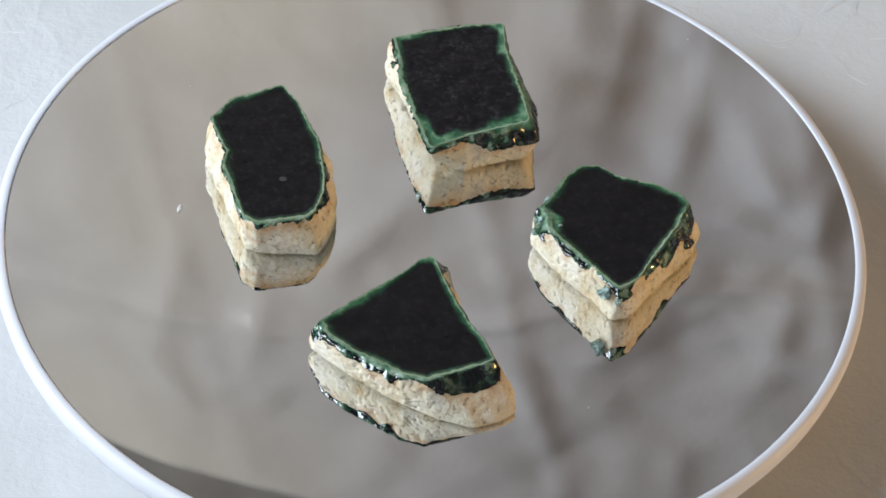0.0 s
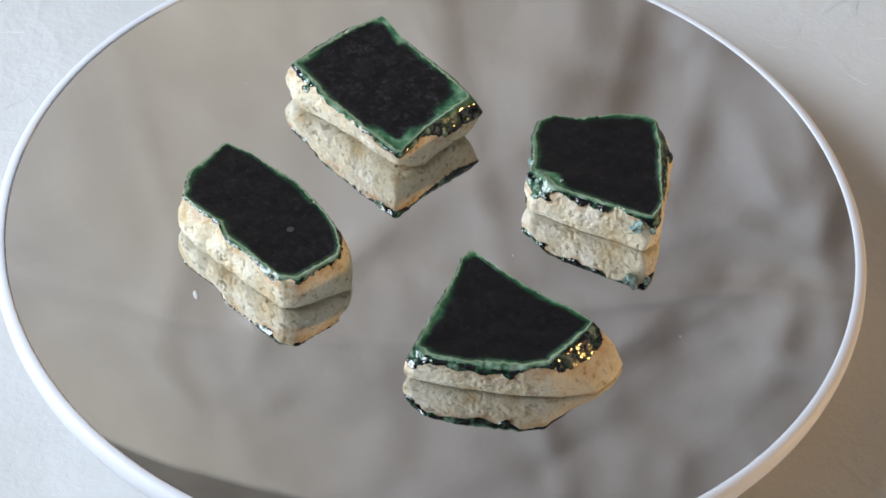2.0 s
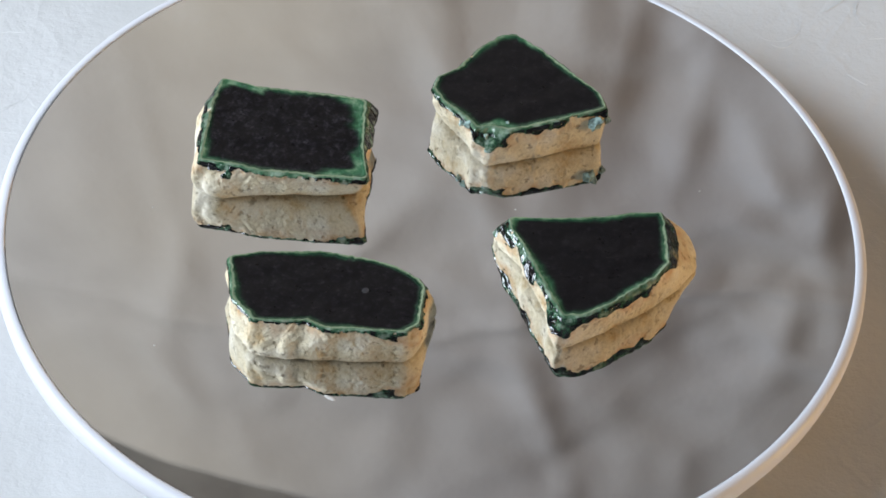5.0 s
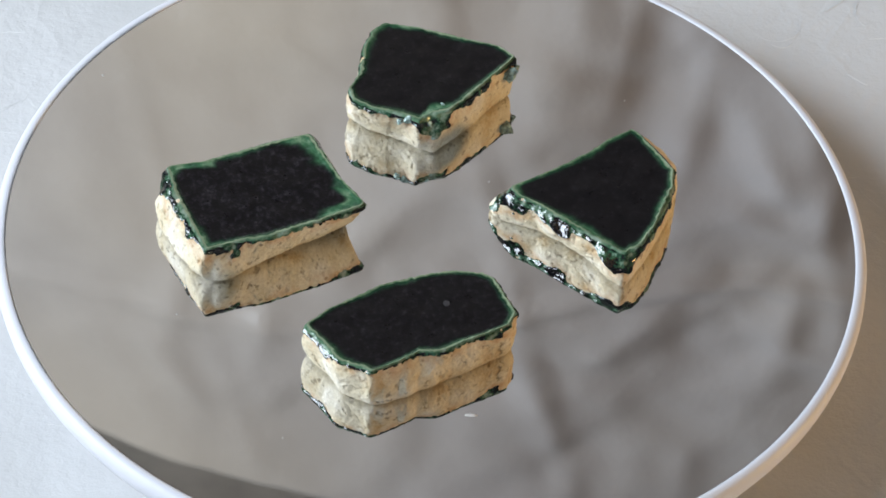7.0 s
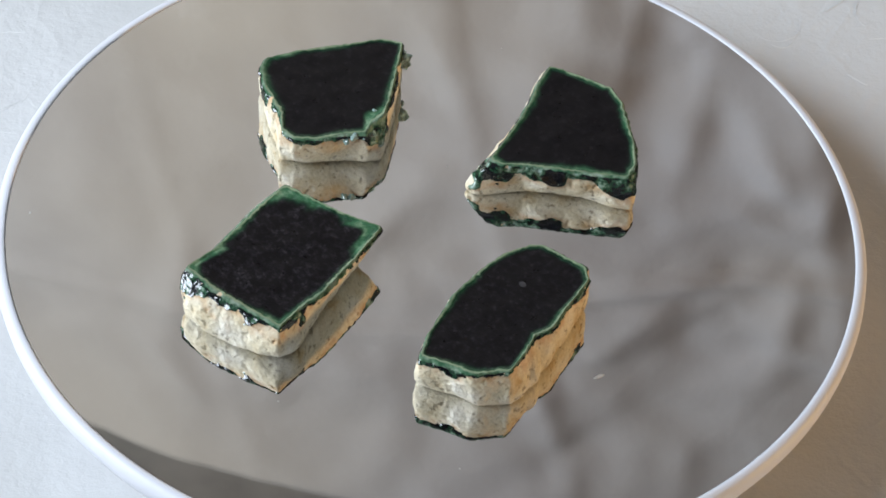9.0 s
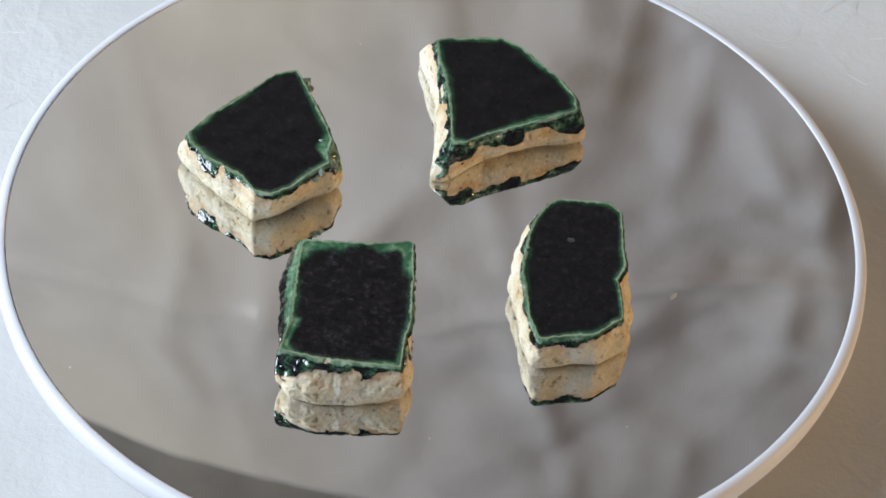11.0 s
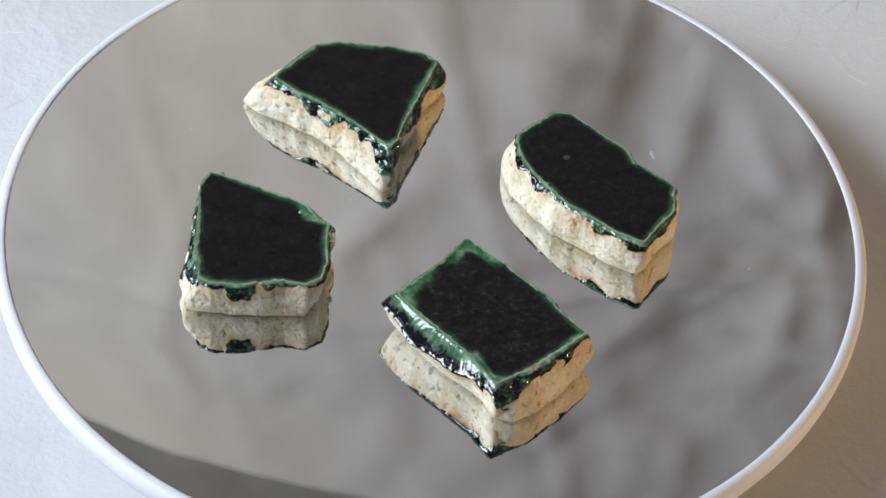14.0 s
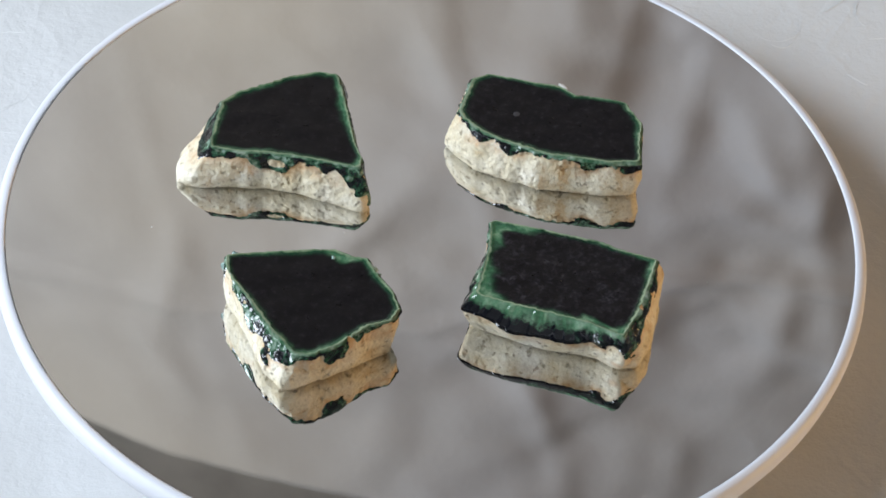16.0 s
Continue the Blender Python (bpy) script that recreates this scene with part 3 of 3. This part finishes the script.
# beads of minty glass on the chipped edges of the five-sided shard
for x, y, z, r in ((29.4, 5.6, 9.4, 0.8), (26.8, 1.2, 9.6, 1.2), (25.8, -0.9, 8.8, 1.3), (25.6, -3.6, 8.7, 1.0), (27.5, -5.8, 9.0, 1.2), (29.6, -7.2, 10.3, 0.9), (40.4, -25.0, 8.7, 1.7), (43.2, -27.0, 8.2, 0.9),
                   (57.8, -2.6, 8.6, 0.8), (27.0, 3.2, 9.0, 0.7), (30.2, 8.0, 9.6, 0.6)):
    bm = bmesh.new()
    bmesh.ops.create_icosphere(bm, subdivisions=2, radius=1.0)
    for v in bm.verts:
        v.co *= r / 1000 * (1 + 0.75 * noise.noise(v.co * 1.9 + Vector((x, y, z))))
        v.co += Vector(((x - 42) / 1000, (y + 4.5) / 1000, z / 1000))
    chunk = part("glass_bead", bm, BEAD, SHARDS[2][0], "small minty glass bead")
    for p in chunk.data.polygons:
        p.use_smooth = False

# a dull spot in the glaze of the long shard
bm = bmesh.new()
bmesh.ops.create_icosphere(bm, subdivisions=3, radius=0.0011, matrix=Matrix.Translation((0.0040, -0.0076, 0.01086)) @ Matrix.Diagonal((1.1, 0.9, 0.16, 1)))
part("glaze_spot", bm, SPOT, SHARDS[1][0], "dull grey spot")


# ---- what turns ----
TURN = [(0, 0.0), (0.5, 7.1), (1, 14.1), (1.5, 20.9), (2, 27.6), (2.5, 34.3), (3, 41.2), (3.5, 48.1), (4, 55.35), (4.5, 63.0), (5, 70.7), (5.5, 78.45), (6, 86.2), (6.5, 93.9), (7, 101.65),
        (7.5, 109.4), (8, 117.1), (8.5, 124.8), (9, 132.5), (9.5, 140.2), (10, 147.9), (10.5, 155.7), (11, 163.4), (11.5, 171.2), (12, 178.9), (12.5, 186.6), (13, 194.3), (13.5, 202.0),
        (14, 209.7), (14.5, 217.35), (15, 225.0), (15.5, 232.7), (16, 240.4)]


WOBBLE = Matrix.Rotation(radians(0.09), 4, Vector((-0.866, 0.5, 0.0)))   # the platter runs slightly out of true


def motions():
    walk(PLATTER, [(t, pose(0, 0, 0, 0, 0, a) @ WOBBLE) for t, a in TURN])
    for thing, home in SHARDS:
        rows = []
        for t, a in TURN:
            turn = pose(0, 0, 0, 0, 0, a) @ WOBBLE
            rows.append((t, Matrix.Translation(turn @ home) @ turn))
        walk(thing, rows)


motions()
